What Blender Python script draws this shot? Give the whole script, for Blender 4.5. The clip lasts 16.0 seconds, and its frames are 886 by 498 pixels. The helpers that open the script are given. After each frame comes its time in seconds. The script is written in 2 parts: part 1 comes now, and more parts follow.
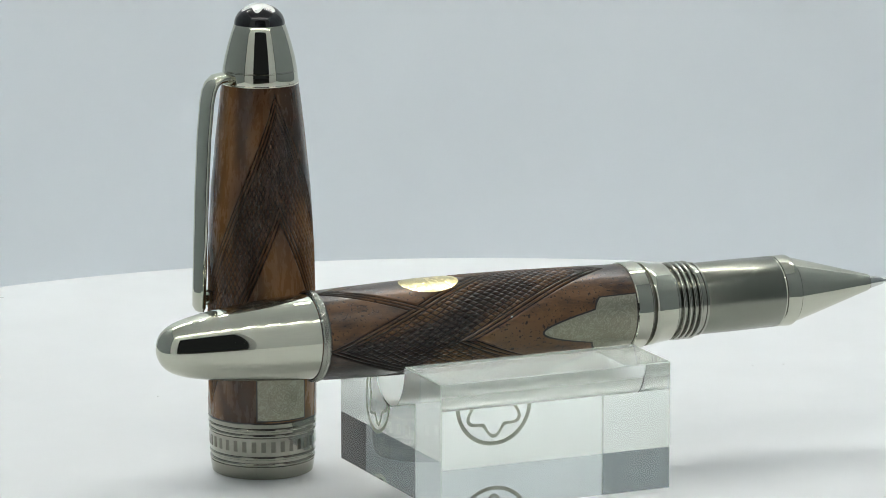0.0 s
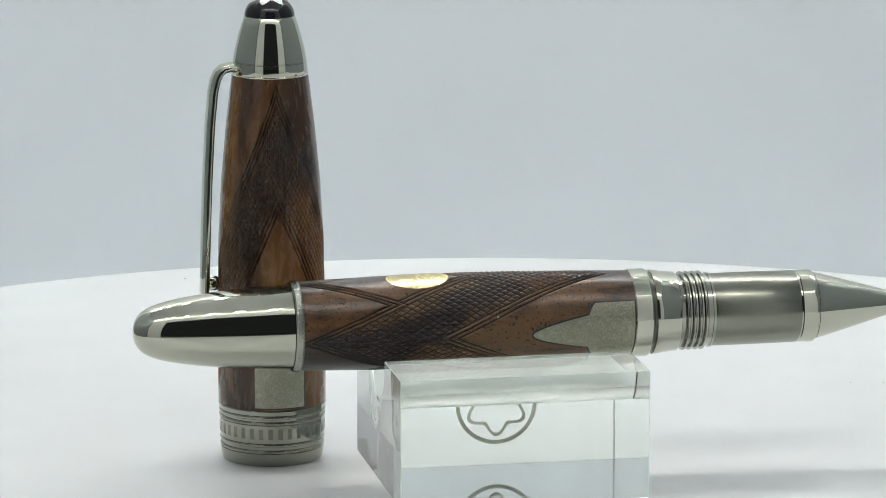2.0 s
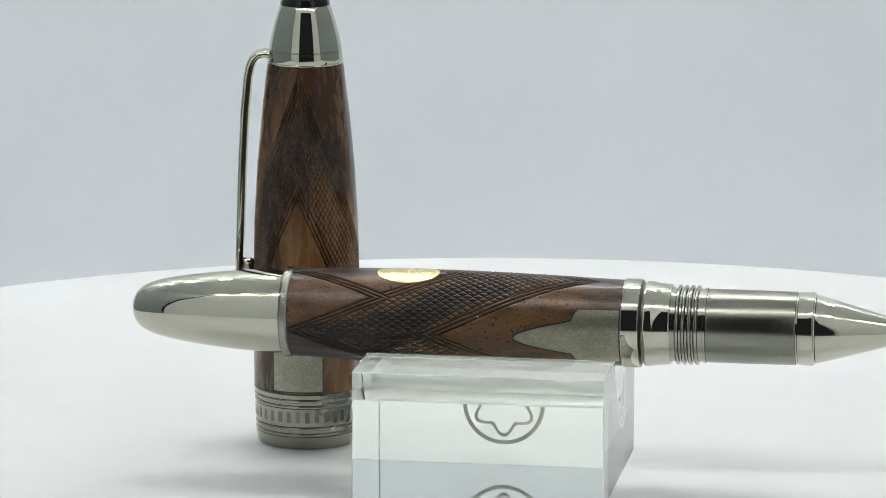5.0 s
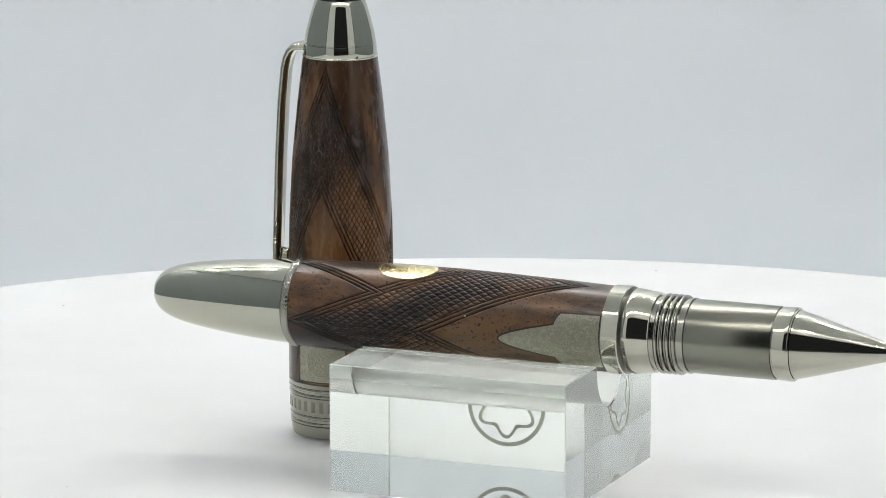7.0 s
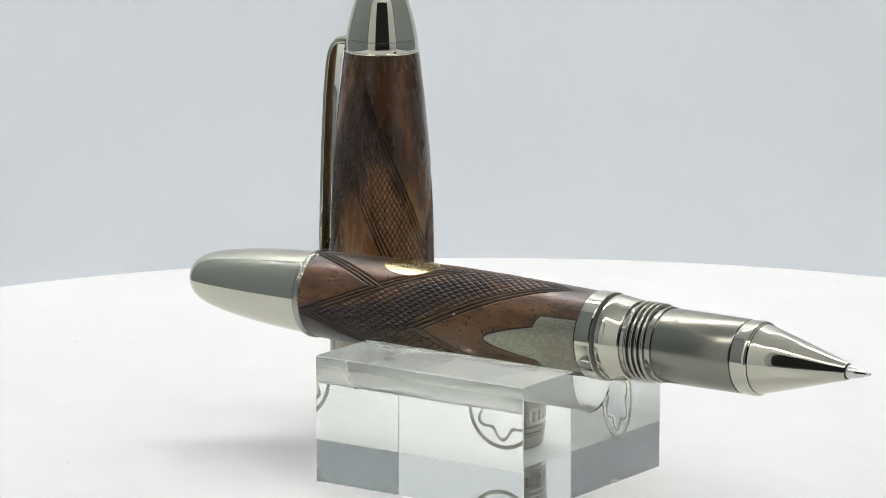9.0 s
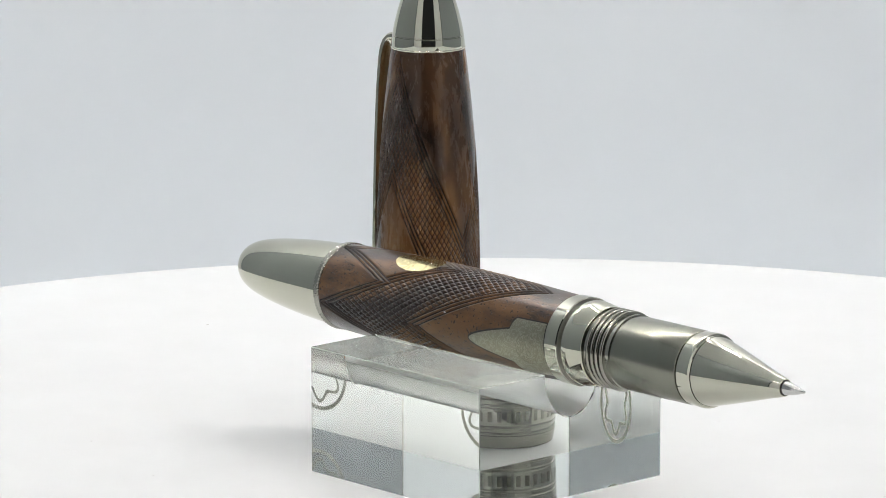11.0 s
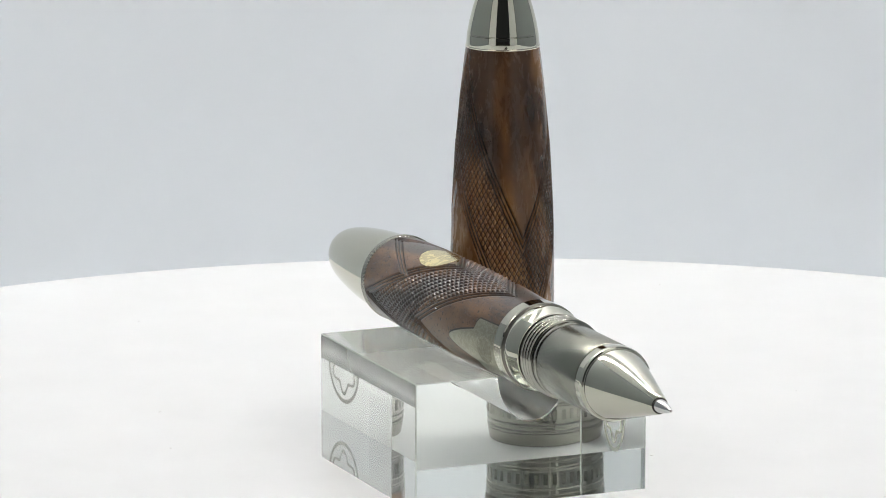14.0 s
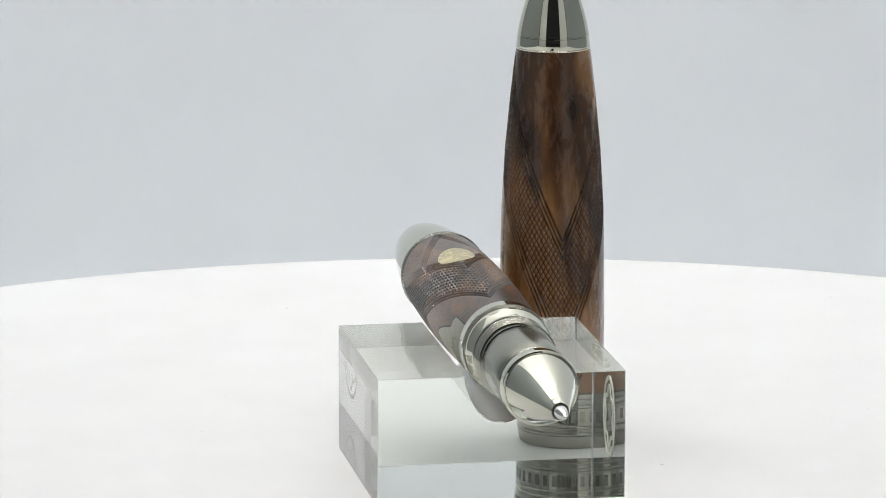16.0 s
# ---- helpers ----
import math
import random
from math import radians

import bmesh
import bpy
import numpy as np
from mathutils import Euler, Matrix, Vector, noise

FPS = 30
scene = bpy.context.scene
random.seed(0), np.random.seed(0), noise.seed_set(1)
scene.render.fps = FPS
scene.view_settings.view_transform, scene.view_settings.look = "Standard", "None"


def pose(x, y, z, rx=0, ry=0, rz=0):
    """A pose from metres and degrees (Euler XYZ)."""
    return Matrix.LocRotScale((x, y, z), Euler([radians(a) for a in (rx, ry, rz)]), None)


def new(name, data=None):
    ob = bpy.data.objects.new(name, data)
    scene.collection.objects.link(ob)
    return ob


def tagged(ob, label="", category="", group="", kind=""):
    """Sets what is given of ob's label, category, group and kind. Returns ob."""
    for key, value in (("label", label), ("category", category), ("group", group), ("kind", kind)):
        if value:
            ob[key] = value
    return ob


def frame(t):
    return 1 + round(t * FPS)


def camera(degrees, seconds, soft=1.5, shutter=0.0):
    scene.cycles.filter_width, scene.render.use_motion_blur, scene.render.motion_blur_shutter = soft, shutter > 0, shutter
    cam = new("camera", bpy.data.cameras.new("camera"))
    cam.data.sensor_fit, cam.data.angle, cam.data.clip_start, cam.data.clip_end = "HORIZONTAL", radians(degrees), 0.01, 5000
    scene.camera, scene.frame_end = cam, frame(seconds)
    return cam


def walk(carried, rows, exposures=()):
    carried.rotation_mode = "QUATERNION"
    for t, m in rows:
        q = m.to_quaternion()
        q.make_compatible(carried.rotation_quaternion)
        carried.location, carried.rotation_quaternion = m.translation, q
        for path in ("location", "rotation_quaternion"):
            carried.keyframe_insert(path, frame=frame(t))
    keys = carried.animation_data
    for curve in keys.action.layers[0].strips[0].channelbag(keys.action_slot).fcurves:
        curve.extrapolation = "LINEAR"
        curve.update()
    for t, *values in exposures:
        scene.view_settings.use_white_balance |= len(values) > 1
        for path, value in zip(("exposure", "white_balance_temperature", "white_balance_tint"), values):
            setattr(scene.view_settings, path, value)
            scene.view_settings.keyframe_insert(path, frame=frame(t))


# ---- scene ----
cam = camera(9.94, 16.0, soft=0.9)
EYE = (-0.0072, -0.7234, 0.1816)
DOWN = 11.61
view = pose(*EYE, 90 - DOWN, 0, 0)
walk(cam, [(0.0, view), (16.0, view)],
     exposures=[(0.0, -0.12, 6510, 7), (4.0, -0.08, 6540, 9), (7.0, 0.04, 6660, 11), (9.0, 0.1, 6730, 13), (12.5, 0.12, 6730, 13), (16.0, 0.07, 6730, 13)])

# ---- world and light ----
world = bpy.data.worlds.new("world")
scene.world = world
world.use_nodes = True
world.node_tree.nodes["Background"].inputs[0].default_value = (0.5, 0.55, 0.6, 1)
world.node_tree.nodes["Background"].inputs[1].default_value = 0.04
LED_FRONT, LED_REAR = 42.0, 106.0


# ---- materials ----
def material(name, colour, rough=0.5, metal=0.0):
    m = bpy.data.materials.new(name)
    m.use_nodes = True
    b = m.node_tree.nodes["Principled BSDF"]
    b.inputs["Base Color"].default_value = (*colour, 1)
    b.inputs["Roughness"].default_value = rough
    b.inputs["Metallic"].default_value = metal
    return m


def node(m, kind, **sockets):
    n = m.node_tree.nodes.new(kind)
    for key, value in sockets.items():
        n.inputs[key.replace("_", " ")].default_value = value
    return n


def link(m, a, b):
    m.node_tree.links.new(a, b)


def bsdf(m):
    return m.node_tree.nodes["Principled BSDF"]


def ramp(m, source, stops):
    r = node(m, "ShaderNodeValToRGB")
    while len(r.color_ramp.elements) < len(stops):
        r.color_ramp.elements.new(0.5)
    for e, (at, c) in zip(r.color_ramp.elements, stops):
        e.position, e.color = at, (*c, 1) if len(c) == 3 else c
    link(m, source, r.inputs["Fac"])
    return r


def local(m, scale=(1, 1, 1)):
    c = node(m, "ShaderNodeTexCoord")
    s = node(m, "ShaderNodeMapping")
    s.inputs["Scale"].default_value = scale
    link(m, c.outputs["Object"], s.inputs["Vector"])
    return s.outputs["Vector"]


def bumped(m, height, strength, distance):
    b = node(m, "ShaderNodeBump", Strength=strength, Distance=distance)
    link(m, height, b.inputs["Height"])
    link(m, b.outputs["Normal"], bsdf(m).inputs["Normal"])


def value_range(m, source, low, high):
    r = node(m, "ShaderNodeMapRange", To_Min=low, To_Max=high)
    link(m, source, r.inputs["Value"])
    return r.outputs["Result"]


def noise_of(m, vector, scale, detail=4.0, rough=0.55, twist=0.0):
    n = node(m, "ShaderNodeTexNoise", Scale=scale, Detail=detail, Roughness=rough, Distortion=twist)
    link(m, vector, n.inputs["Vector"])
    return n.outputs["Fac"]


def metal_material(name, colour, rough, wear=0.04, streak=(1, 1, 1)):
    m = material(name, colour, rough, 1.0)
    v = local(m, streak)
    n = noise_of(m, v, 900.0, 3.0)
    link(m, value_range(m, n, max(0.01, rough - wear), rough + wear), bsdf(m).inputs["Roughness"])
    return m


CHROME = metal_material("polished_ruthenium", (0.51, 0.512, 0.43), 0.03, 0.015)
SATIN = metal_material("satin_ruthenium", (0.24, 0.245, 0.205), 0.24, 0.015, (0.15, 1, 1))
RIBBED = metal_material("threaded_metal", (0.36, 0.36, 0.315), 0.12, 0.03)
STEEL = metal_material("refill_steel", (0.62, 0.62, 0.6), 0.2, 0.05)
PALE = metal_material("pale_ring", (0.78, 0.74, 0.62), 0.12)
DARK_METAL = metal_material("darkened_metal", (0.20, 0.197, 0.167), 0.32, 0.05)
SATIN_BAND = metal_material("band_metal", (0.36, 0.355, 0.305), 0.09, 0.03)
ETCHED = metal_material("etched_metal", (0.25, 0.24, 0.19), 0.42, 0.05)
BLACK = material("black_resin", (0.012, 0.012, 0.014), 0.06)
WHITE_RESIN = material("ivory_resin", (0.82, 0.83, 0.8), 0.12)
SEAM = material("dark_seam", (0.02, 0.016, 0.013), 0.5)


def wood_material(name, stretch, dark, mid, light, seed, broad_scale, pit_scale, pit_from, cut_colour, rough_low, rough_high, fleck):
    m = material(name, mid, 0.36)
    v = local(m, stretch)
    shift = node(m, "ShaderNodeVectorMath")
    shift.inputs[1].default_value = (seed, seed * 0.7, seed * 1.3)
    link(m, v, shift.inputs[0])
    v = shift.outputs["Vector"]
    broad = noise_of(m, v, broad_scale, 2.0, 0.5, 0.9)
    fine = noise_of(m, v, 620.0, 6.0, 0.7, 0.4)
    mix = node(m, "ShaderNodeMix", Factor=fleck)
    link(m, broad, mix.inputs[2])
    link(m, fine, mix.inputs[3])
    r = ramp(m, mix.outputs[0], [(0.41, dark), (0.5, mid), (0.60, light)])
    pores = noise_of(m, local(m), pit_scale, 2.0, 0.5)
    pit = ramp(m, pores, [(pit_from, (0, 0, 0)), (pit_from + 0.04, (1, 1, 1))])
    pored = node(m, "ShaderNodeMix", Factor=1.0)
    pored.data_type, pored.blend_type = "RGBA", "MULTIPLY"
    tame = node(m, "ShaderNodeMix", Factor=0.8)
    tame.data_type = "RGBA"
    tame.inputs[6].default_value = (1, 1, 1, 1)
    link(m, pit.outputs["Color"], tame.inputs[7])
    link(m, r.outputs["Color"], pored.inputs[6])
    link(m, tame.outputs[2], pored.inputs[7])
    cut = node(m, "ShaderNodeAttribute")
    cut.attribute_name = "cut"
    # the deeper the cut, the closer the wood goes to cut_colour
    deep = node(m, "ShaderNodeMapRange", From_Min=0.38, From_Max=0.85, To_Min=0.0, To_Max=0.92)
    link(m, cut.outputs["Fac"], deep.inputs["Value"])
    grooved = node(m, "ShaderNodeMix")
    grooved.data_type = "RGBA"
    link(m, deep.outputs["Result"], grooved.inputs[0])
    link(m, pored.outputs[2], grooved.inputs[6])
    grooved.inputs[7].default_value = (*cut_colour, 1)
    link(m, grooved.outputs[2], bsdf(m).inputs["Base Color"])
    link(m, value_range(m, fine, rough_low, rough_high), bsdf(m).inputs["Roughness"])
    bumped(m, pit.outputs["Color"], 0.45, 0.00012)
    return m


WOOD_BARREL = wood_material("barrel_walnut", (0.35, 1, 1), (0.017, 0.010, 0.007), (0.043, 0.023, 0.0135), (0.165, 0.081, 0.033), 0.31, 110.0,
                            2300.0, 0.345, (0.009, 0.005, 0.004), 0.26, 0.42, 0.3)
bsdf(WOOD_BARREL).inputs["Specular IOR Level"].default_value = 0.35
bsdf(WOOD_BARREL).inputs["Coat Weight"].default_value = 0.4
bsdf(WOOD_BARREL).inputs["Coat Roughness"].default_value = 0.24
WOOD_CAP = wood_material("cap_walnut", (1, 1, 0.28), (0.021, 0.010, 0.005), (0.064, 0.030, 0.013), (0.225, 0.109, 0.040), 1.7, 70.0,
                         2300.0, 0.2, (0.011, 0.005, 0.003), 0.2, 0.34, 0.1)
bsdf(WOOD_CAP).inputs["Specular IOR Level"].default_value = 0.35
bsdf(WOOD_CAP).inputs["Coat Weight"].default_value = 0.4
bsdf(WOOD_CAP).inputs["Coat Roughness"].default_value = 0.13


def engraved(name, colour, rough, scale=520.0, lines=34.0, amount=0.6):
    """Metal cut with fine curling scroll lines."""
    m = material(name, colour, rough, 1.0)
    v = local(m)
    field = noise_of(m, v, scale, 1.0, 0.5, 0.8)
    many = node(m, "ShaderNodeMath")
    many.operation = "MULTIPLY"
    many.inputs[1].default_value = lines
    link(m, field, many.inputs[0])
    wave = node(m, "ShaderNodeMath")
    wave.operation = "SINE"
    link(m, many.outputs[0], wave.inputs[0])
    r = ramp(m, value_range(m, wave.outputs[0], 0.2, 0.9), [(0.35, (0.35, 0.34, 0.3)), (0.62, (1, 1, 1))])
    grain = noise_of(m, v, 3500.0, 2.0)
    mul = node(m, "ShaderNodeMix", Factor=amount)
    mul.data_type, mul.blend_type = "RGBA", "MULTIPLY"
    mul.inputs[6].default_value = (*colour, 1)
    link(m, r.outputs["Color"], mul.inputs[7])
    link(m, mul.outputs[2], bsdf(m).inputs["Base Color"])
    link(m, value_range(m, grain, rough - 0.12, rough + 0.12), bsdf(m).inputs["Roughness"])
    bumped(m, r.outputs["Color"], 0.35, 0.00006)
    return m


NICKEL = engraved("engraved_nickel", (0.40, 0.39, 0.31), 0.36, 1300.0, 26.0, 0.34)
GOLD = engraved("engraved_gold", (0.90, 0.77, 0.42), 0.22, 420.0, 22.0, 0.45)

def crystal(name, tint, rough, veil, scratch):
    """Clear lead glass with a faint milky veil; the veil thickens along fine scuffs."""
    m = material(name, tint, rough)
    bsdf(m).inputs["Transmission Weight"].default_value = 1.0
    bsdf(m).inputs["IOR"].default_value = 1.5
    if not veil:
        return m
    v = local(m, (0.3, 1, 1))
    scuff = noise_of(m, v, 2600.0, 4.0, 0.7)
    amount = node(m, "ShaderNodeMapRange", From_Min=0.5, From_Max=0.8, To_Min=veil, To_Max=veil + scratch)
    link(m, scuff, amount.inputs["Value"])
    milk = node(m, "ShaderNodeBsdfDiffuse", Color=(0.82, 0.90, 0.83, 1))
    mix = node(m, "ShaderNodeMixShader")
    link(m, amount.outputs["Result"], mix.inputs[0])
    link(m, bsdf(m).outputs[0], mix.inputs[1])
    link(m, milk.outputs[0], mix.inputs[2])
    out = m.node_tree.nodes["Material Output"]
    link(m, mix.outputs[0], out.inputs["Surface"])
    return m


GLASS = crystal("clear_crystal", (0.93, 0.968, 0.932), 0.0, 0.0, 0.0)
GROUND = crystal("ground_crystal", (0.945, 0.975, 0.955), 0.3, 0.14, 0.0)
HAZED = crystal("hazed_crystal", (0.94, 0.975, 0.94), 0.08, 0.0, 0.0)
# bright glass edges put into the chamfers as a half-white diffuse mix
EDGE = crystal("chamfered_crystal", (0.96, 0.98, 0.96), 0.1, 0.5, 0.2)
FROST = material("frosted_engraving", (0.63, 0.66, 0.57), 0.7)


def plain_white(name, colour, rough, scale, relief):
    m = material(name, colour, rough)
    v = local(m)
    n = noise_of(m, v, scale, 5.0)
    r = ramp(m, n, [(0.3, tuple(c * 0.96 for c in colour)), (0.7, colour)])
    link(m, r.outputs["Color"], bsdf(m).inputs["Base Color"])
    bumped(m, n, 0.15, relief)
    return m


TABLE = plain_white("white_plastic", (0.805, 0.83, 0.84), 0.42, 60.0, 0.00002)
FABRIC = plain_white("white_fabric", (0.85, 0.86, 0.865), 0.9, 40.0, 0.00005)
SIDE = plain_white("grey_side_panel", (0.29, 0.325, 0.345), 0.85, 30.0, 0.00005)
BACK = plain_white("grey_white_backdrop", (0.865, 0.91, 0.945), 0.9, 9.0, 0.0001)
DESK = plain_white("dark_desk", (0.10, 0.095, 0.09), 0.6, 25.0, 0.0001)
DUST = material("dust", (0.62, 0.62, 0.61), 0.9)
STRIP = material("strip_board", (0.7, 0.7, 0.68), 0.5)


def led_glow(name, power):
    m = bpy.data.materials.new(name)
    m.use_nodes = True
    m.node_tree.nodes.clear()
    glow = node(m, "ShaderNodeEmission", Color=(1.0, 0.966, 0.934, 1), Strength=power)
    link(m, glow.outputs[0], node(m, "ShaderNodeOutputMaterial").inputs[0])
    return m


# ---- mesh helpers ----
MM = 0.001


def link_mesh(name, me, mat, parent=None, label=""):
    ob = new(name, me)
    me.materials.append(mat)
    if parent is not None:
        ob.parent = parent
    return tagged(ob, label)


def part(name, bm, mat, parent=None, label="", smooth=True):
    me = bpy.data.meshes.new(name)
    bmesh.ops.recalc_face_normals(bm, faces=bm.faces[:])
    bm.to_mesh(me)
    bm.free()
    if smooth:
        for p in me.polygons:
            p.use_smooth = True
        me.set_sharp_from_angle(angle=radians(35))
    return link_mesh(name, me, mat, parent, label)


def box(x0, y0, z0, x1, y1, z1, bevel=0.0, segments=2):
    bm = bmesh.new()
    bmesh.ops.create_cube(bm, size=1, matrix=Matrix.Translation(((x0 + x1) / 2, (y0 + y1) / 2, (z0 + z1) / 2))
                          @ Matrix.Diagonal((x1 - x0, y1 - y0, z1 - z0, 1)))
    if bevel:
        bmesh.ops.bevel(bm, geom=bm.edges[:], offset=bevel, segments=segments, affect="EDGES", profile=0.5)
    return bm


def around(axis, s, r, a):
    """A point at s along the axis, r from it, turned a degrees from the -y side."""
    c, n = math.cos(radians(a)), math.sin(radians(a))
    return (s, -r * c, r * n) if axis == "x" else (r * n, -r * c, s)


def lathe(axis, profile, segments=128):
    """A turned solid from rows of (s, r); a row with r = 0 closes it."""
    bm = bmesh.new()
    rings = []
    for s, r in profile:
        if r <= 1e-7:
            rings.append([bm.verts.new(around(axis, s, 0, 0))])
        else:
            rings.append([bm.verts.new(around(axis, s, r, 360 * k / segments)) for k in range(segments)])
    for lo, hi in zip(rings, rings[1:]):
        for k in range(segments):
            j = (k + 1) % segments
            quad = [lo[k % len(lo)], lo[j % len(lo)], hi[j % len(hi)], hi[k % len(hi)]]
            quad = list(dict.fromkeys(quad))
            if len(quad) > 2:
                bm.faces.new(quad)
    return bm


def eased(profile, steps=6):
    """The same turned outline with rounded runs between its rows (Catmull-Rom)."""
    p = [Vector(q) for q in profile]
    out = []
    for k in range(len(p) - 1):
        a, b, c, d = p[max(k - 1, 0)], p[k], p[k + 1], p[min(k + 2, len(p) - 1)]
        for j in range(steps):
            t = j / steps
            q = 0.5 * (2 * b + (c - a) * t + (2 * a - 5 * b + 4 * c - d) * t * t + (3 * b - a - 3 * c + d) * t ** 3)
            out.append((q.x, max(q.y, 0.0)))
    return out + [tuple(p[-1])]


def carved_tube(name, axis, s, radius, cut, depth, count, mat, parent, label=""):
    """A turned wooden sleeve with engraved lines: cut(s, a) in 0..1 tells how deep."""
    a = np.arange(count) * 360.0 / count
    S, A = np.meshgrid(s, a, indexing="ij")
    C = cut(S, A)
    R = np.interp(S, radius[0], radius[1]) - depth * C
    c, n = np.cos(np.radians(A)), np.sin(np.radians(A))
    xyz = np.stack((S, -R * c, R * n) if axis == "x" else (R * n, -R * c, S), -1).reshape(-1, 3)
    i, k = np.meshgrid(np.arange(len(s) - 1), np.arange(count), indexing="ij")
    j = (k + 1) % count
    quads = np.stack((i * count + k, i * count + j, (i + 1) * count + j, (i + 1) * count + k), -1).reshape(-1, 4)
    if axis == "x":
        quads = quads[:, ::-1]
    me = bpy.data.meshes.new(name)
    me.vertices.add(len(xyz))
    me.vertices.foreach_set("co", xyz.astype(np.float32).ravel())
    me.loops.add(quads.size)
    me.loops.foreach_set("vertex_index", quads.astype(np.int32).ravel())
    me.polygons.add(len(quads))
    me.polygons.foreach_set("loop_start", np.arange(0, quads.size, 4, dtype=np.int32))
    me.update(calc_edges=True)
    me.polygons.foreach_set("use_smooth", np.ones(len(quads), bool))
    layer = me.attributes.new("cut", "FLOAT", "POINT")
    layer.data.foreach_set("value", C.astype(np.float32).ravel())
    me.validate()
    return link_mesh(name, me, mat, parent, label)


def inlay(axis, s0, s1, half, centre, radius, lift, rows=48, cols=24):
    """A plate let into a turned surface: half(s) metres wide to each side of the angle centre."""
    bm = bmesh.new()
    grid = []
    for i in range(rows + 1):
        s = s0 + (s1 - s0) * i / rows
        r = float(np.interp(s, radius[0], radius[1]))
        w = math.degrees(max(half(s), 1e-5) / r)
        row = []
        for j in range(-1, cols + 2):
            u = min(max(j / cols, 0), 1)
            edge = j < 0 or j > cols
            row.append(bm.verts.new(around(axis, s, r + (-0.0002 if edge else lift), centre + w * (2 * u - 1))))
        grid.append(row)
    for a, b in zip(grid, grid[1:]):
        for j in range(len(a) - 1):
            bm.faces.new((a[j], a[j + 1], b[j + 1], b[j]))
    for row, s in ((grid[0], s0), (grid[-1], s1)):
        low = [bm.verts.new(v.co * 1.0) for v in row]
        for v in low:
            d = Vector((0, v.co.y, v.co.z)) if axis == "x" else Vector((v.co.x, v.co.y, 0))
            v.co -= d.normalized() * (lift + 0.0002)
        for j in range(len(row) - 1):
            bm.faces.new((row[j], row[j + 1], low[j + 1], low[j]))
    return bm


def medallion(name, axis, s0, centre, radius, lift, size, parent):
    """Fine engraved rings with a wreath of small beads, laid on a turned surface."""
    bm = bmesh.new()

    def at(u, w, up):
        r = float(np.interp(s0 + u, radius[0], radius[1]))
        return around(axis, s0 + u, r + up, centre + math.degrees(w / r))

    def ring(cu, cw, rad, width, count):
        rows = []
        for k in range(count):
            q = 2 * math.pi * k / count
            rows.append([bm.verts.new(at(cu + (rad + e) * math.cos(q), cw + (rad + e) * math.sin(q), h)) for e, h in
                         ((-width, lift - 0.00004), (-width * 0.4, lift + 0.00002), (width * 0.4, lift + 0.00002), (width, lift - 0.00004))])
        for k in range(count):
            a, b = rows[k], rows[(k + 1) % count]
            for j in range(3):
                bm.faces.new((a[j], a[j + 1], b[j + 1], b[j]))
    ring(0, 0, size, 0.05 * MM, 64)
    ring(0, 0, size * 0.62, 0.045 * MM, 48)
    for k in range(14):
        q = 2 * math.pi * k / 14
        ring(size * 0.81 * math.cos(q), size * 0.81 * math.sin(q), size * 0.1, 0.04 * MM, 12)
    for k in range(5):
        q = 2 * math.pi * k / 5
        ring(size * 0.28 * math.cos(q), size * 0.28 * math.sin(q), size * 0.2, 0.04 * MM, 14)
    return part(name, bm, ETCHED, parent, "fine engraved wreath")


def groove(d, width):
    return np.exp(-(d / width) ** 2)


def lattice(s, a, slope, period):
    """Crossing engraved lines that leave rounded diamonds standing."""
    out = np.zeros_like(s)
    for sign in (1, -1):
        u = (s + sign * slope * a) / period
        out = np.maximum(out, (1 - 2 * np.abs(u - np.round(u))) ** 2.4)
    return out


# ---- the turntable's motion ----


def turn(t):
    return 24.328 + t * (-6.84631 + t * (0.044227 + t * -0.0015177))


def spun(t, x, y, z):
    return pose(0, 0, 0, 0, 0, turn(t)) @ pose(x, y, z)


def ride(thing, x, y, z):
    """Rows that carry a thing round with the turntable."""
    return [(0.5 * k, spun(0.5 * k, x, y, z)) for k in range(33)]


# ---- light tent ----
FLOOR = -0.052
X1, Y0, Y1, TOP, T = 0.30, -0.25, 0.285, 0.44, 0.012


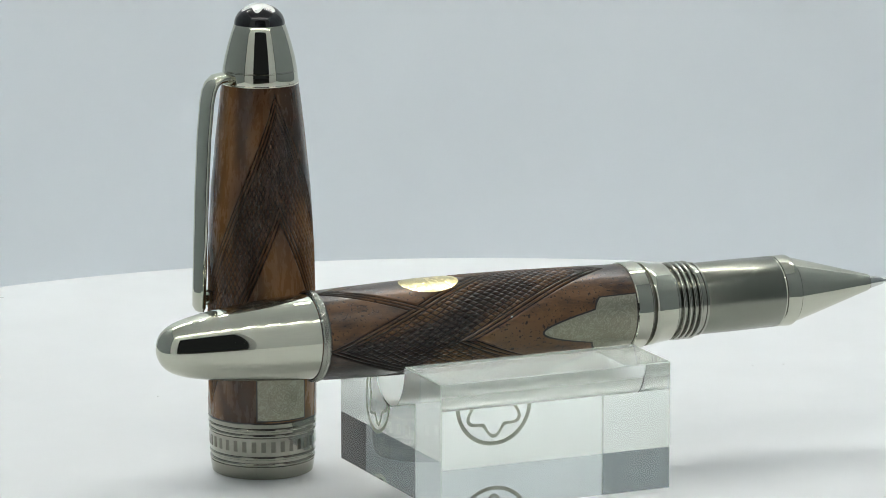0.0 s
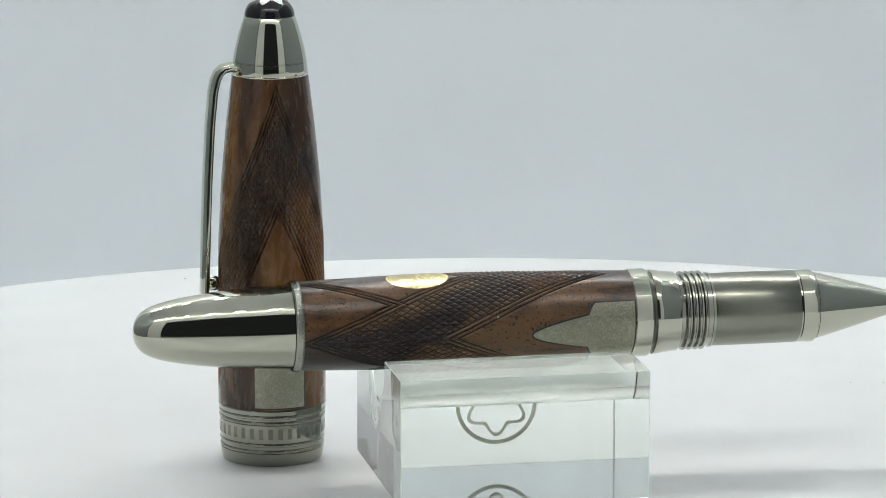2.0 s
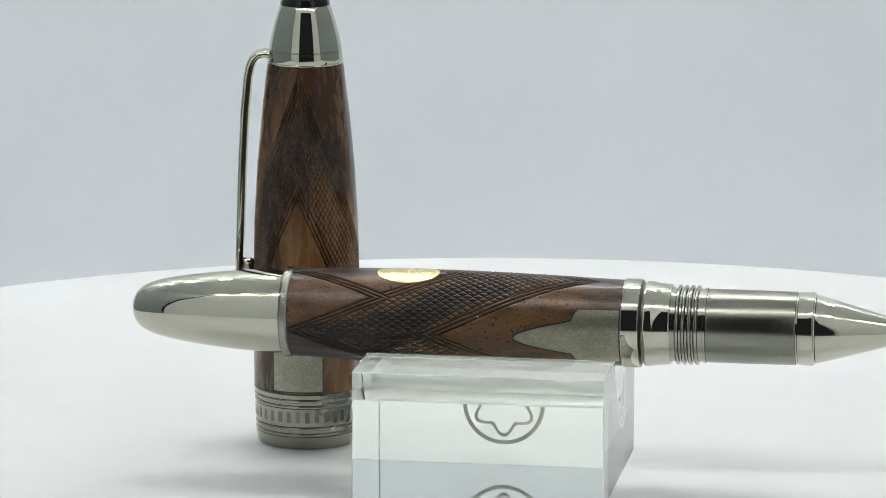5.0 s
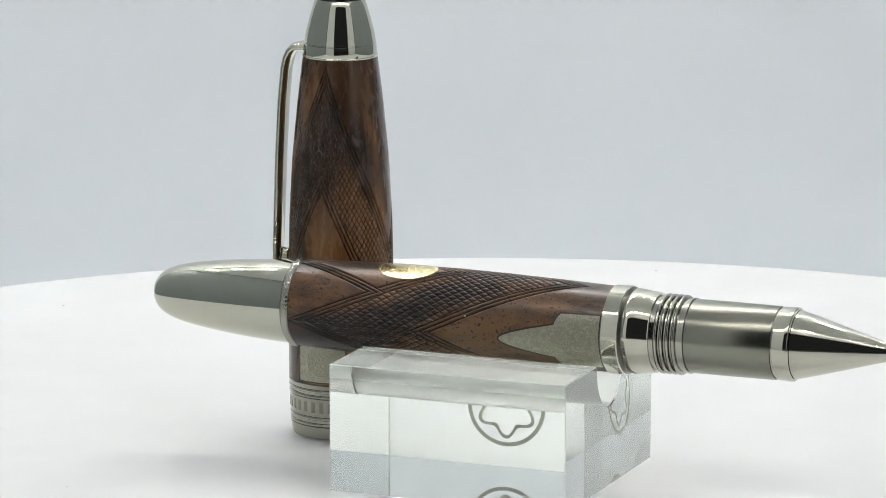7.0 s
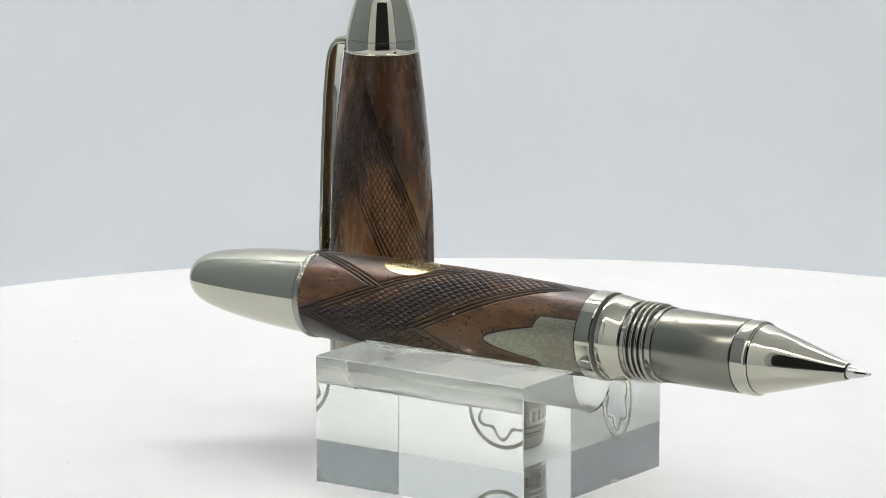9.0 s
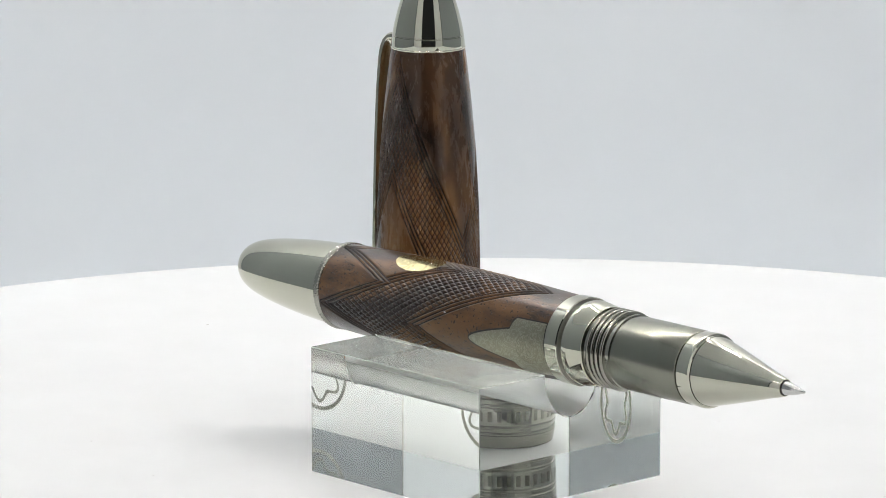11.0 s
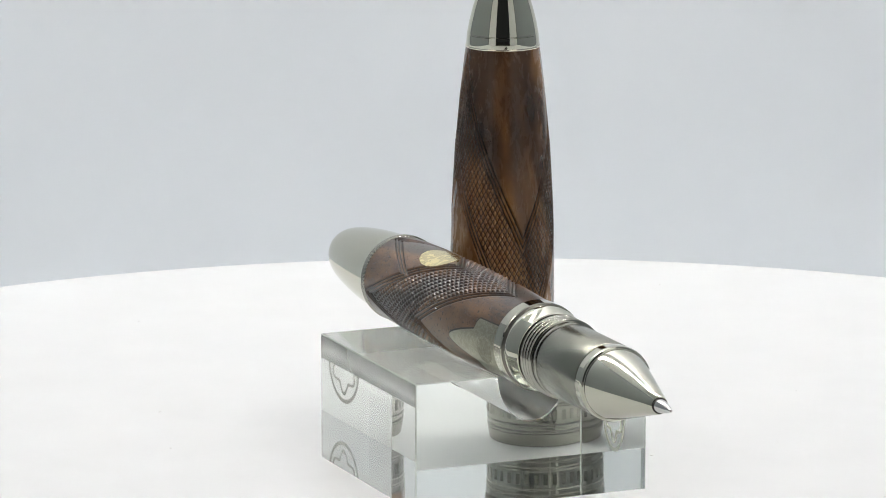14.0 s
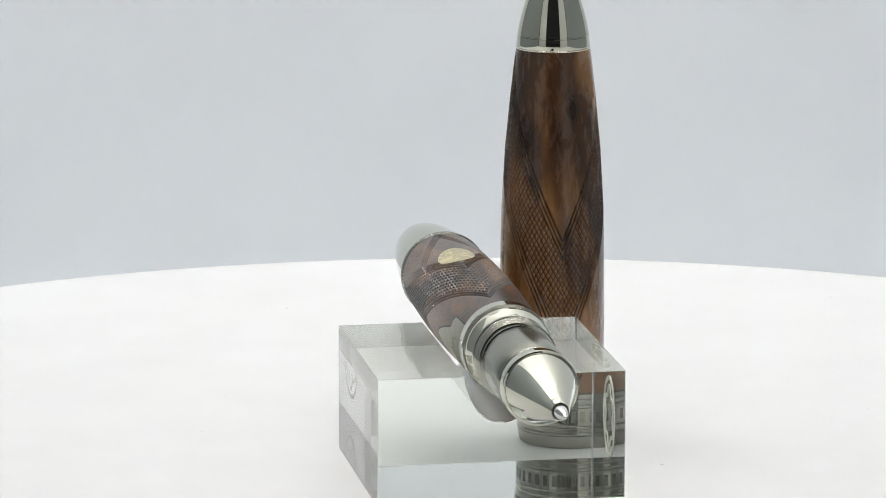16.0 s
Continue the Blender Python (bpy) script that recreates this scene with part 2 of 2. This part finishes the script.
def tent():
    def wall(name, mat, label, *b):
        return tagged(part(name, box(*b), mat, None, label, False), category="wall", kind="structure")
    # unseen slab added below tent and eye; its tone sets the low reflections
    tagged(part("ground", box(-0.8, -1.15, FLOOR - T - 0.03, 0.8, 0.6, FLOOR - T - 0.0005, 0.003, 2), DESK, None, "unseen dark desk top added under the light tent"),
           category="desk", kind="structure")
    tagged(part("floor", box(-X1, Y0, FLOOR - T, X1, Y1, FLOOR), BACK, None, "smooth pale blue-grey light tent floor", False),
           category="floor", kind="structure")
    wall("wall_north", BACK, "smooth pale blue-grey backdrop behind the turntable", -X1 - T, Y1, FLOOR - T, X1 + T, Y1 + T, TOP + T)
    wall("wall_west", SIDE, "plain slate grey side wall of the light tent", -X1 - T, Y0, FLOOR - T, -X1, Y1, TOP + T)
    wall("wall_east", SIDE, "plain slate grey side wall of the light tent", X1, Y0, FLOOR - T, X1 + T, Y1, TOP + T)
    # the front flap, with its opening for the lens
    hw, z1, edge = 0.12, 0.282, 0.288
    bm = box(-edge, Y0 - T, FLOOR - T, -hw, Y0, TOP + T)
    for b in ((hw, Y0 - T, FLOOR - T, edge, Y0, TOP + T), (-hw, Y0 - T, z1, hw, Y0, TOP + T)):
        other = box(*b)
        me = bpy.data.meshes.new("flap")
        other.to_mesh(me)
        other.free()
        bm.from_mesh(me)
        bpy.data.meshes.remove(me)
    tagged(part("wall_south", bm, FABRIC, None, "white front flap of the light tent with an opening", False), category="wall", kind="structure")
    tagged(part("ceiling", box(-X1, Y0, TOP, X1, Y1, TOP + T), FABRIC, None, "white fabric light tent ceiling", False),
           category="ceiling", kind="structure")


def led_strip(glow):
    strip = new("led_strip")
    part("board", box(-0.285, -0.014, -0.0025, 0.285, 0.014, 0), STRIP, strip)
    chip = None
    for k in range(15):
        x = -0.266 + 0.038 * k
        if chip is None:
            chip = part("diode", box(-0.005, -0.013, -0.0016, 0.005, 0.013, 0, 0.0004, 1), glow, strip, "bright white diode", False)
            chip.location = (x, 0, -0.0025)
        else:
            c = chip.copy()
            scene.collection.objects.link(c)
            c.location = (x, 0, -0.0025)
    return tagged(strip, "white strip with a row of bright diodes under the tent ceiling", "lamp", "lights of the tent")


def turntable():
    table = new("turntable")
    R, H = 154 * MM, 9 * MM
    prof = [(0, 0), (0, R - 1.5 * MM)]
    prof += [(-1.5 * MM * (1 - math.cos(radians(q))), R - 1.5 * MM + 1.5 * MM * math.sin(radians(q))) for q in (15, 30, 45, 60, 75, 90)]
    prof += [(-H + 1 * MM, R), (-H, R - 1 * MM), (-H, 0)]
    disc = part("platter", lathe("z", prof, 256), TABLE, table, "round white plastic platter")
    rng = random.Random(11)
    bm = bmesh.new()
    for k in range(16):
        q, r, w = rng.uniform(0, 6.28), 0.145 * math.sqrt(rng.random()), rng.uniform(0.08, 0.2) * MM
        m = pose(r * math.cos(q), r * math.sin(q), 0.04 * MM, 0, 0, rng.uniform(0, 180)) @ Matrix.Diagonal((w * rng.uniform(1, 2.2), w, 0.05 * MM, 1))
        bmesh.ops.create_icosphere(bm, subdivisions=1, radius=1, matrix=m)
    tagged(part("dust", bm, DUST, disc, "fine grey dust specks"), kind="stuff")
    part("housing", lathe("z", [(FLOOR, 0), (FLOOR, 0.118), (FLOOR + 0.002, 0.12), (-0.014, 0.12), (-0.012, 0.118), (-0.012, 0)], 160), TABLE, table)
    part("spindle", lathe("z", [(-0.0125, 0), (-0.0125, 0.03), (-H + 0.0002, 0.03), (-H + 0.0002, 0)], 64), SATIN, table)
    tagged(table, "round white plastic display turntable carrying the pen", "turntable")
    return disc


# ---- crystal pen rest ----
BX, BY, BL, BD, BH = 0.82 * MM, -2.08 * MM, 36.2 * MM, 35.9 * MM, 18.62 * MM
GW, GD = 5.25 * MM, 6.85 * MM


def pen_rest():
    rest = new("pen_rest")
    prof = [(-BD / 2, 0), (BD / 2, 0), (BD / 2, BH), (GW, BH)]
    n = 72
    for k in range(1, n):
        q = math.pi * k / n
        prof.append((GW * math.cos(q), BH - GD * math.sin(q)))
    prof += [(-GW, BH), (-BD / 2, BH)]
    bm = bmesh.new()
    ends = [[bm.verts.new((x, y, z)) for y, z in prof] for x in (-BL / 2, BL / 2)]
    m = len(prof)
    for k in range(m):
        bm.faces.new((ends[0][k], ends[0][(k + 1) % m], ends[1][(k + 1) % m], ends[1][k]))
    bm.faces.new(ends[0][::-1])
    bm.faces.new(ends[1])
    bmesh.ops.recalc_face_normals(bm, faces=bm.faces[:])
    sharp = [e for e in bm.edges if len(e.link_faces) == 2 and e.calc_face_angle(0) > radians(40) and e.verts[0].co.z + e.verts[1].co.z > 1 * MM]
    bmesh.ops.bevel(bm, geom=sharp, offset=0.13 * MM, segments=1, affect="EDGES", profile=0.5)
    block = part("block", bm, GLASS, rest, "", False)
    block.visible_shadow = False
    block.data.materials.append(GROUND)
    block.data.materials.append(HAZED)
    block.data.materials.append(EDGE)
    for f in block.data.polygons:
        if max(abs(f.normal.x), abs(f.normal.y), abs(f.normal.z)) < 0.85 and f.area < 8 * MM * MM and abs(f.center.y) > GW * 0.97:
            f.material_index = 3
        elif abs(f.center.y) < GW * 0.995 and f.center.z > BH - GD - 0.1 * MM and abs(f.normal.x) < 0.1:
            f.material_index = 1
        elif f.normal.z > 0.9:
            f.material_index = 2
    # the mark on the back face: a ring and a six-lobed star, as line work
    def ribbon(name, radius_of, width):
        b = bmesh.new()
        rows = []
        for k in range(144):
            q = 2 * math.pi * k / 144
            r = radius_of(q)
            row = []
            for dr, dy in ((-width / 2, -0.10), (width / 2, -0.10), (width / 2, -0.02), (-width / 2, -0.02)):
                row.append(b.verts.new((0.4 * MM + (r + dr) * math.cos(q), BD / 2 + dy * MM, BH / 2 - 0.2 * MM + (r + dr) * math.sin(q))))
            rows.append(row)
        for k in range(144):
            u, w = rows[k], rows[(k + 1) % 144]
            for j in range(4):
                b.faces.new((u[j], u[(j + 1) % 4], w[(j + 1) % 4], w[j]))
        return part(name, b, FROST, rest, "frosted engraved line")
    ribbon("ring_mark", lambda q: 5.75 * MM, 0.6 * MM)
    ribbon("star_mark", lambda q: (4.0 + 0.62 * math.cos(6 * (q + math.pi / 2))) * MM, 0.55 * MM)
    return tagged(rest, "clear crystal block pen rest with a groove and engraved mark", "pen rest")


# ---- the pen ----
PX, PY, PZ = -28.9 * MM, -2.0 * MM, 23.15 * MM
BARREL = (np.array([0, 4, 10, 16, 24, 32, 40, 48.5]) * MM, np.array([6.4, 6.55, 6.72, 6.82, 6.87, 6.75, 6.5, 6.2]) * MM)


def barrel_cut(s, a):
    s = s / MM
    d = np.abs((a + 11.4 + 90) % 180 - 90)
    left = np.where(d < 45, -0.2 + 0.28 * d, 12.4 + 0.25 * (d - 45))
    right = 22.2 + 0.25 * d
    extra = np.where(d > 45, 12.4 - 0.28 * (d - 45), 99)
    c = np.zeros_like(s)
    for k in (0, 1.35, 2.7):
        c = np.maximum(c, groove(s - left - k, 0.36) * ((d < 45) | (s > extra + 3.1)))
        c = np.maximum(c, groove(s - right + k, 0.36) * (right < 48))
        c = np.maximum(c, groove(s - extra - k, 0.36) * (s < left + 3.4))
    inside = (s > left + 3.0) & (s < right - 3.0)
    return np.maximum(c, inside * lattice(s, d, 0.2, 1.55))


def shield(s, grow=0.0):
    u = s / MM - 33.2 + grow
    if u < 8.4:
        w = 0.62 * math.sqrt(max(u, 0.0)) + 0.09 * max(u, 0.0)
    else:
        w = 2.55 + 1.7 * min(1.0, ((u - 8.4) / 0.9)) ** 0.5
    return (w + grow) * MM


def pen():
    p = new("rollerball_pen")
    tail = [(-24.0, 0), (-23.94, 0.8), (-23.7, 1.6), (-23.2, 2.42), (-22.4, 3.12), (-21.2, 3.72), (-19.5, 4.24), (-17, 4.74), (-14, 5.18), (-11, 5.53),
            (-8, 5.80), (-5, 6.0), (-2.5, 6.12), (-1.35, 6.16)]
    tail = eased(tail) + [(-1.3, 5.9), (-1.2, 5.0)]
    part("tail_cone", lathe("x", [(s * MM, r * MM) for s, r in tail], 160), CHROME, p, "polished grey metal tail cone")
    s = np.linspace(-1.25, -0.05, 14) * MM

    def knurl(S, A):
        u, w = S / MM / 0.42, A / 5.0
        return np.clip(np.abs(np.sin(np.pi * (u + w))) * np.abs(np.sin(np.pi * (u - w))), 0, 1) * 0.9
    carved_tube("knurled_ring", "x", s, (np.array([-1.3, -1.0, -0.3, 0]) * MM, np.array([6.2, 6.5, 6.5, 6.3]) * MM), knurl, -0.12 * MM, 432, RIBBED, p,
                "fine knurled metal ring")
    part("seam", lathe("x", [(-0.08 * MM, 5 * MM), (-0.08 * MM, 6.3 * MM), (0.12 * MM, 6.3 * MM), (0.12 * MM, 5 * MM)], 128), SEAM, p)
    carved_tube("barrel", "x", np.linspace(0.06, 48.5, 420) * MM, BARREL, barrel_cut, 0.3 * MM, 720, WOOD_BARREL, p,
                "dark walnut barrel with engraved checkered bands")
    part("shield_seam", inlay("x", 32.95 * MM, 48.45 * MM, lambda v: shield(v, 0.22), -11, BARREL, 0.03 * MM), SEAM, p)
    part("shield_inlay", inlay("x", 33.2 * MM, 48.3 * MM, shield, -11, BARREL, 0.09 * MM, 80), NICKEL, p, "scroll-engraved nickel silver shield inlay")

    medallion("medallion", "x", 45.0 * MM, -11, BARREL, 0.1 * MM, 2.2 * MM, p)

    def oval(v):
        return 2.75 * MM * math.sqrt(max(0.0, 1 - ((v / MM - 17.1) / 4.6) ** 2))
    part("oval_plate", inlay("x", 12.5 * MM, 21.7 * MM, oval, 78.6, BARREL, 0.06 * MM), GOLD, p, "small oval gold plate")
    part("fleck", inlay("x", 27.85 * MM, 28.1 * MM, lambda v: 0.09 * MM, 13.5, BARREL, 0.02 * MM, 2, 2), WHITE_RESIN, p, "tiny pale fleck")
    ring = [(48.5, 5.5), (48.5, 6.3), (48.65, 6.42), (50.9, 6.42), (51.05, 6.3), (51.05, 5.5)]
    part("collar", lathe("x", [(s * MM, r * MM) for s, r in ring], 160), CHROME, p, "polished metal collar")
    # polished recess; its dark reflection is put in as a darker metal
    gap = [(51.04, 6.3), (51.08, 6.3), (51.42, 5.78), (51.72, 5.76), (51.72, 5.2)]
    part("collar_gap", lathe("x", [(s * MM, r * MM) for s, r in gap], 160), DARK_METAL, p, "metal recess beside the collar, its dark reflection coloured in")
    band = [(51.7, 5.2), (51.7, 6.04), (51.76, 6.14), (51.88, 6.18), (52.9, 6.09), (53.0, 6.03), (55.3, 5.78), (55.4, 5.75), (55.5, 5.65), (55.5, 5.0)]
    part("taper_band", lathe("x", [(s * MM, r * MM) for s, r in band], 160), CHROME, p, "polished tapered metal band")
    prof = [(55.5, 4.9), (55.5, 5.38)]
    for k in range(4):
        c = 56.5 + 0.9 * k
        for q in range(-90, 91, 15):
            prof.append((c + 0.33 * math.sin(radians(q)), 5.28 + 0.5 * math.cos(radians(q))))
    prof += [(60.2, 5.3), (60.25, 5.45), (60.6, 5.45), (60.7, 5.0)]
    part("thread", lathe("x", [(s * MM, r * MM) for s, r in prof], 128), RIBBED, p, "ribbed metal screw thread")
    grip = [(60.6, 4.8), (60.6, 5.25), (61, 5.3), (66, 5.32), (73.3, 5.27), (73.5, 5.18), (73.55, 4.8)]
    part("grip", lathe("x", [(s * MM, r * MM) for s, r in grip], 160), SATIN, p, "satin grey metal grip section")
    lip = [(73.5, 4.8), (73.55, 5.05), (73.75, 5.08), (73.85, 5.24), (75.3, 5.3), (75.75, 5.32), (76.0, 5.24), (76.1, 5.05), (76.25, 5.0), (76.25, 4.5)]
    part("grip_lip", lathe("x", [(s * MM, r * MM) for s, r in lip], 160), CHROME, p, "polished flared grip lip")
    cone = [(76.3, 4.5), (76.35, 4.92), (77, 4.78), (80, 3.98), (84, 2.86), (88, 1.72), (89.6, 1.3), (89.8, 1.2), (89.8, 0.9)]
    part("nose_cone", lathe("x", [(s * MM, r * MM) for s, r in cone], 160), CHROME, p, "polished metal nose cone")
    part("nose_gap", lathe("x", [(89.6 * MM, 0.6 * MM), (89.75 * MM, 1.1 * MM), (89.92 * MM, 1.1 * MM), (89.92 * MM, 0.6 * MM)], 64), SEAM, p)
    tip = [(89.7, 0), (89.7, 0.98), (90.1, 0.98), (91, 0.8), (92.3, 0.5), (92.5, 0.36), (93.1, 0.24), (93.35, 0.2), (93.5, 0.0)]
    part("writing_tip", lathe("x", [(s * MM, r * MM) for s, r in tip], 64), STEEL, p, "steel rollerball refill tip")
    return tagged(p, "uncapped walnut and polished metal rollerball pen lying on the crystal rest", "pen")


# ---- the cap ----
CX, CY = -30.2 * MM, 14.75 * MM
SLEEVE = (np.array([8.6, 15, 25, 33, 42, 50, 56, 58]) * MM, np.array([7.9, 7.93, 7.88, 7.72, 7.22, 6.45, 5.75, 5.45]) * MM)


def cap_cut(s, a):
    z = s / MM
    d = np.abs((a + 90) % 180 - 90)
    outer, inner = 56.2 - 0.302 * d, 38.0 - 0.302 * d
    c = np.zeros_like(z)
    for k in (0, 1.3, 2.6):
        c = np.maximum(c, groove(z - outer + k, 0.36))
        c = np.maximum(c, groove(z - inner - k, 0.36))
    inside = (z < outer - 2.9) & (z > inner + 2.9)
    return np.maximum(c, inside * lattice(z, d, 0.24, 1.32))


def clip(parent):
    path = [(4.6, 58.3), (6.0, 58.45), (7.0, 58.25), (7.7, 57.6), (8.15, 56.6), (8.5, 55), (9.0, 50), (9.45, 42), (9.75, 34), (9.95, 28), (10.05, 25.2), (10.0, 24.6)]
    path = [Vector(q) for q in path]
    bm = bmesh.new()
    rings = []
    for k, q in enumerate(path):
        d = (path[min(k + 1, len(path) - 1)] - path[max(k - 1, 0)]).normalized()
        n = Vector((d.y, -d.x)) * -1
        f = k / (len(path) - 1)
        half, thick = 1.65 + 0.25 * math.sin(math.pi * f), 0.72 - 0.1 * f
        if k == len(path) - 1:
            half, thick = half * 0.75, thick * 0.6
        row = []
        for j in range(20):
            g = 2 * math.pi * j / 20
            cx, cy = math.copysign(abs(math.cos(g)) ** 0.85, math.cos(g)), math.copysign(abs(math.sin(g)) ** 0.8, math.sin(g))
            w = q + n * (thick * cy)
            row.append(bm.verts.new((-w.x * MM, half * cx * MM, w.y * MM)))
        rings.append(row)
    for u, w in zip(rings, rings[1:]):
        for j in range(20):
            bm.faces.new((u[j], u[(j + 1) % 20], w[(j + 1) % 20], w[j]))
    bm.faces.new(rings[0])
    bm.faces.new(rings[-1][::-1])
    ob = part("clip", bm, CHROME, parent, "polished metal pocket clip")
    foot = box(-9.8 * MM, -0.75 * MM, 25.4 * MM, -7.85 * MM, 0.75 * MM, 27.6 * MM, 0.6 * MM, 3)
    part("clip_foot", foot, CHROME, ob)
    ob.rotation_euler = (0, 0, radians(3.5))
    return ob


def cap():
    c = new("pen_cap")
    ring = [(0.0, 0), (0.0, 7.2), (0.12, 7.35), (1.4, 7.58), (1.9, 7.62), (1.95, 7.5)]
    for z, r in ((2.25, 7.58), (3.2, 7.62), (6.55, 7.74), (7.4, 7.78)):
        ring += [(z - 0.27, r - 0.1)] + [(z - 0.24 * math.cos(radians(q)), r - 0.04 + 0.16 * math.sin(radians(q))) for q in range(10, 171, 20)] + [(z + 0.27, r - 0.1)]
        ring += [(z + 0.32, r + 0.02), (3.75, 7.7), (6.2, 7.74)] if z == 3.2 else []
    ring += [(7.75, 7.84), (8.35, 7.93), (8.45, 7.85), (8.45, 7.0)]
    part("rim_band", lathe("z", [(z * MM, r * MM) for z, r in ring], 192), SATIN_BAND, c, "grey metal rim band with engraved rings")
    part("rim_seam", lathe("z", [(8.4 * MM, 7 * MM), (8.4 * MM, 7.86 * MM), (8.7 * MM, 7.86 * MM), (8.7 * MM, 7 * MM)], 160), SEAM, c)
    # the engraved word round the band, as plain bars
    bar = None
    for k in range(34):
        if bar is None:
            b = box(-0.33 * MM, -7.755 * MM, 4.15 * MM, 0.33 * MM, -7.5 * MM, 5.75 * MM, 0.04 * MM, 1)
            bar = part("letter_bar", b, DARK_METAL, c, "", False)
        else:
            o = bar.copy()
            scene.collection.objects.link(o)
            o.rotation_euler = (0, 0, radians(360 * k / 34))
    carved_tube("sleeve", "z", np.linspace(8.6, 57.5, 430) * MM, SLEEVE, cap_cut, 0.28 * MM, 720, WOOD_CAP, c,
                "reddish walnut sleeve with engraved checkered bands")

    def plate(grow):
        def half(v):
            u = v / MM
            return ((3.75 if u < 15.5 else 3.75 - 1.5 * min(1.0, (u - 15.5) / 0.8) ** 0.6) + grow) * MM
        return half
    part("plate_seam", inlay("z", 8.75 * MM, 19.8 * MM, plate(0.2), 0, SLEEVE, 0.03 * MM), SEAM, c)
    part("plate_inlay", inlay("z", 8.95 * MM, 19.6 * MM, plate(0.0), 0, SLEEVE, 0.09 * MM), NICKEL, c, "scroll-engraved nickel silver plate")
    medallion("medallion", "z", 12.1 * MM, 0, SLEEVE, 0.1 * MM, 2.2 * MM, c)
    top = [(57.4, 5.0), (57.4, 5.5), (57.55, 5.58), (59.15, 5.4), (59.2, 5.32), (59.32, 5.32), (59.37, 5.38), (61.2, 5.04), (63.1, 4.56), (64.8, 4.04), (65.8, 3.7), (65.9, 3.58), (65.9, 3.0)]
    part("crown", lathe("z", [(z * MM, r * MM) for z, r in top], 160), CHROME, c, "polished tapered metal crown")
    part("crown_ring", lathe("z", [(57.3 * MM, 5.0 * MM), (57.3 * MM, 5.6 * MM), (57.36 * MM, 5.64 * MM), (57.5 * MM, 5.64 * MM), (57.56 * MM, 5.6 * MM), (57.56 * MM, 5.0 * MM)], 128), PALE, c, "thin pale metal ring")
    dome = [(65.8, 3.2), (65.85, 3.66)]
    dome += [(65.9 + 2.85 * math.sin(radians(q)), 3.66 * math.cos(radians(q))) for q in range(5, 90, 5)] + [(68.75, 0)]
    part("finial", lathe("z", [(z * MM, r * MM) for z, r in dome], 96), BLACK, c, "glossy black resin finial")
    b = bmesh.new()
    rows = []
    for k in range(72):
        q = 2 * math.pi * k / 72
        edge = 2.3 + 0.45 * math.cos(6 * q)
        row = []
        for f in (0.25, 0.5, 0.75, 1.0, 1.0):
            r = edge * f
            up = 2.85 * math.sqrt(1 - (r / 3.66) ** 2)
            row.append(b.verts.new((r * math.cos(q) * MM, r * math.sin(q) * MM, (65.9 + up + (0.03 if len(row) < 4 else -0.05)) * MM)))
        rows.append(row)
    for k in range(72):
        u, w = rows[k], rows[(k + 1) % 72]
        for j in range(4):
            b.faces.new((u[j], u[j + 1], w[j + 1], w[j]))
    b.faces.new([r[0] for r in rows])
    part("finial_inset", b, WHITE_RESIN, c, "white inset on the finial")
    clip(c)
    return tagged(c, "walnut and polished metal pen cap standing upright on the turntable", "pen cap")



tent()
led_strip(led_glow("front_led_glow", LED_FRONT)).matrix_basis = pose(0, -0.232, TOP)
led_strip(led_glow("rear_led_glow", LED_REAR)).matrix_basis = pose(0, 0.215, TOP)
platter = turntable()
rest = pen_rest()
the_pen = pen()
the_cap = cap()


def motions():
    walk(platter, ride(platter, 0, 0, 0))
    walk(rest, ride(rest, BX, BY, 0.03 * MM))
    walk(the_pen, ride(the_pen, PX, PY, PZ))
    walk(the_cap, ride(the_cap, CX, CY, 0.02 * MM))


motions()
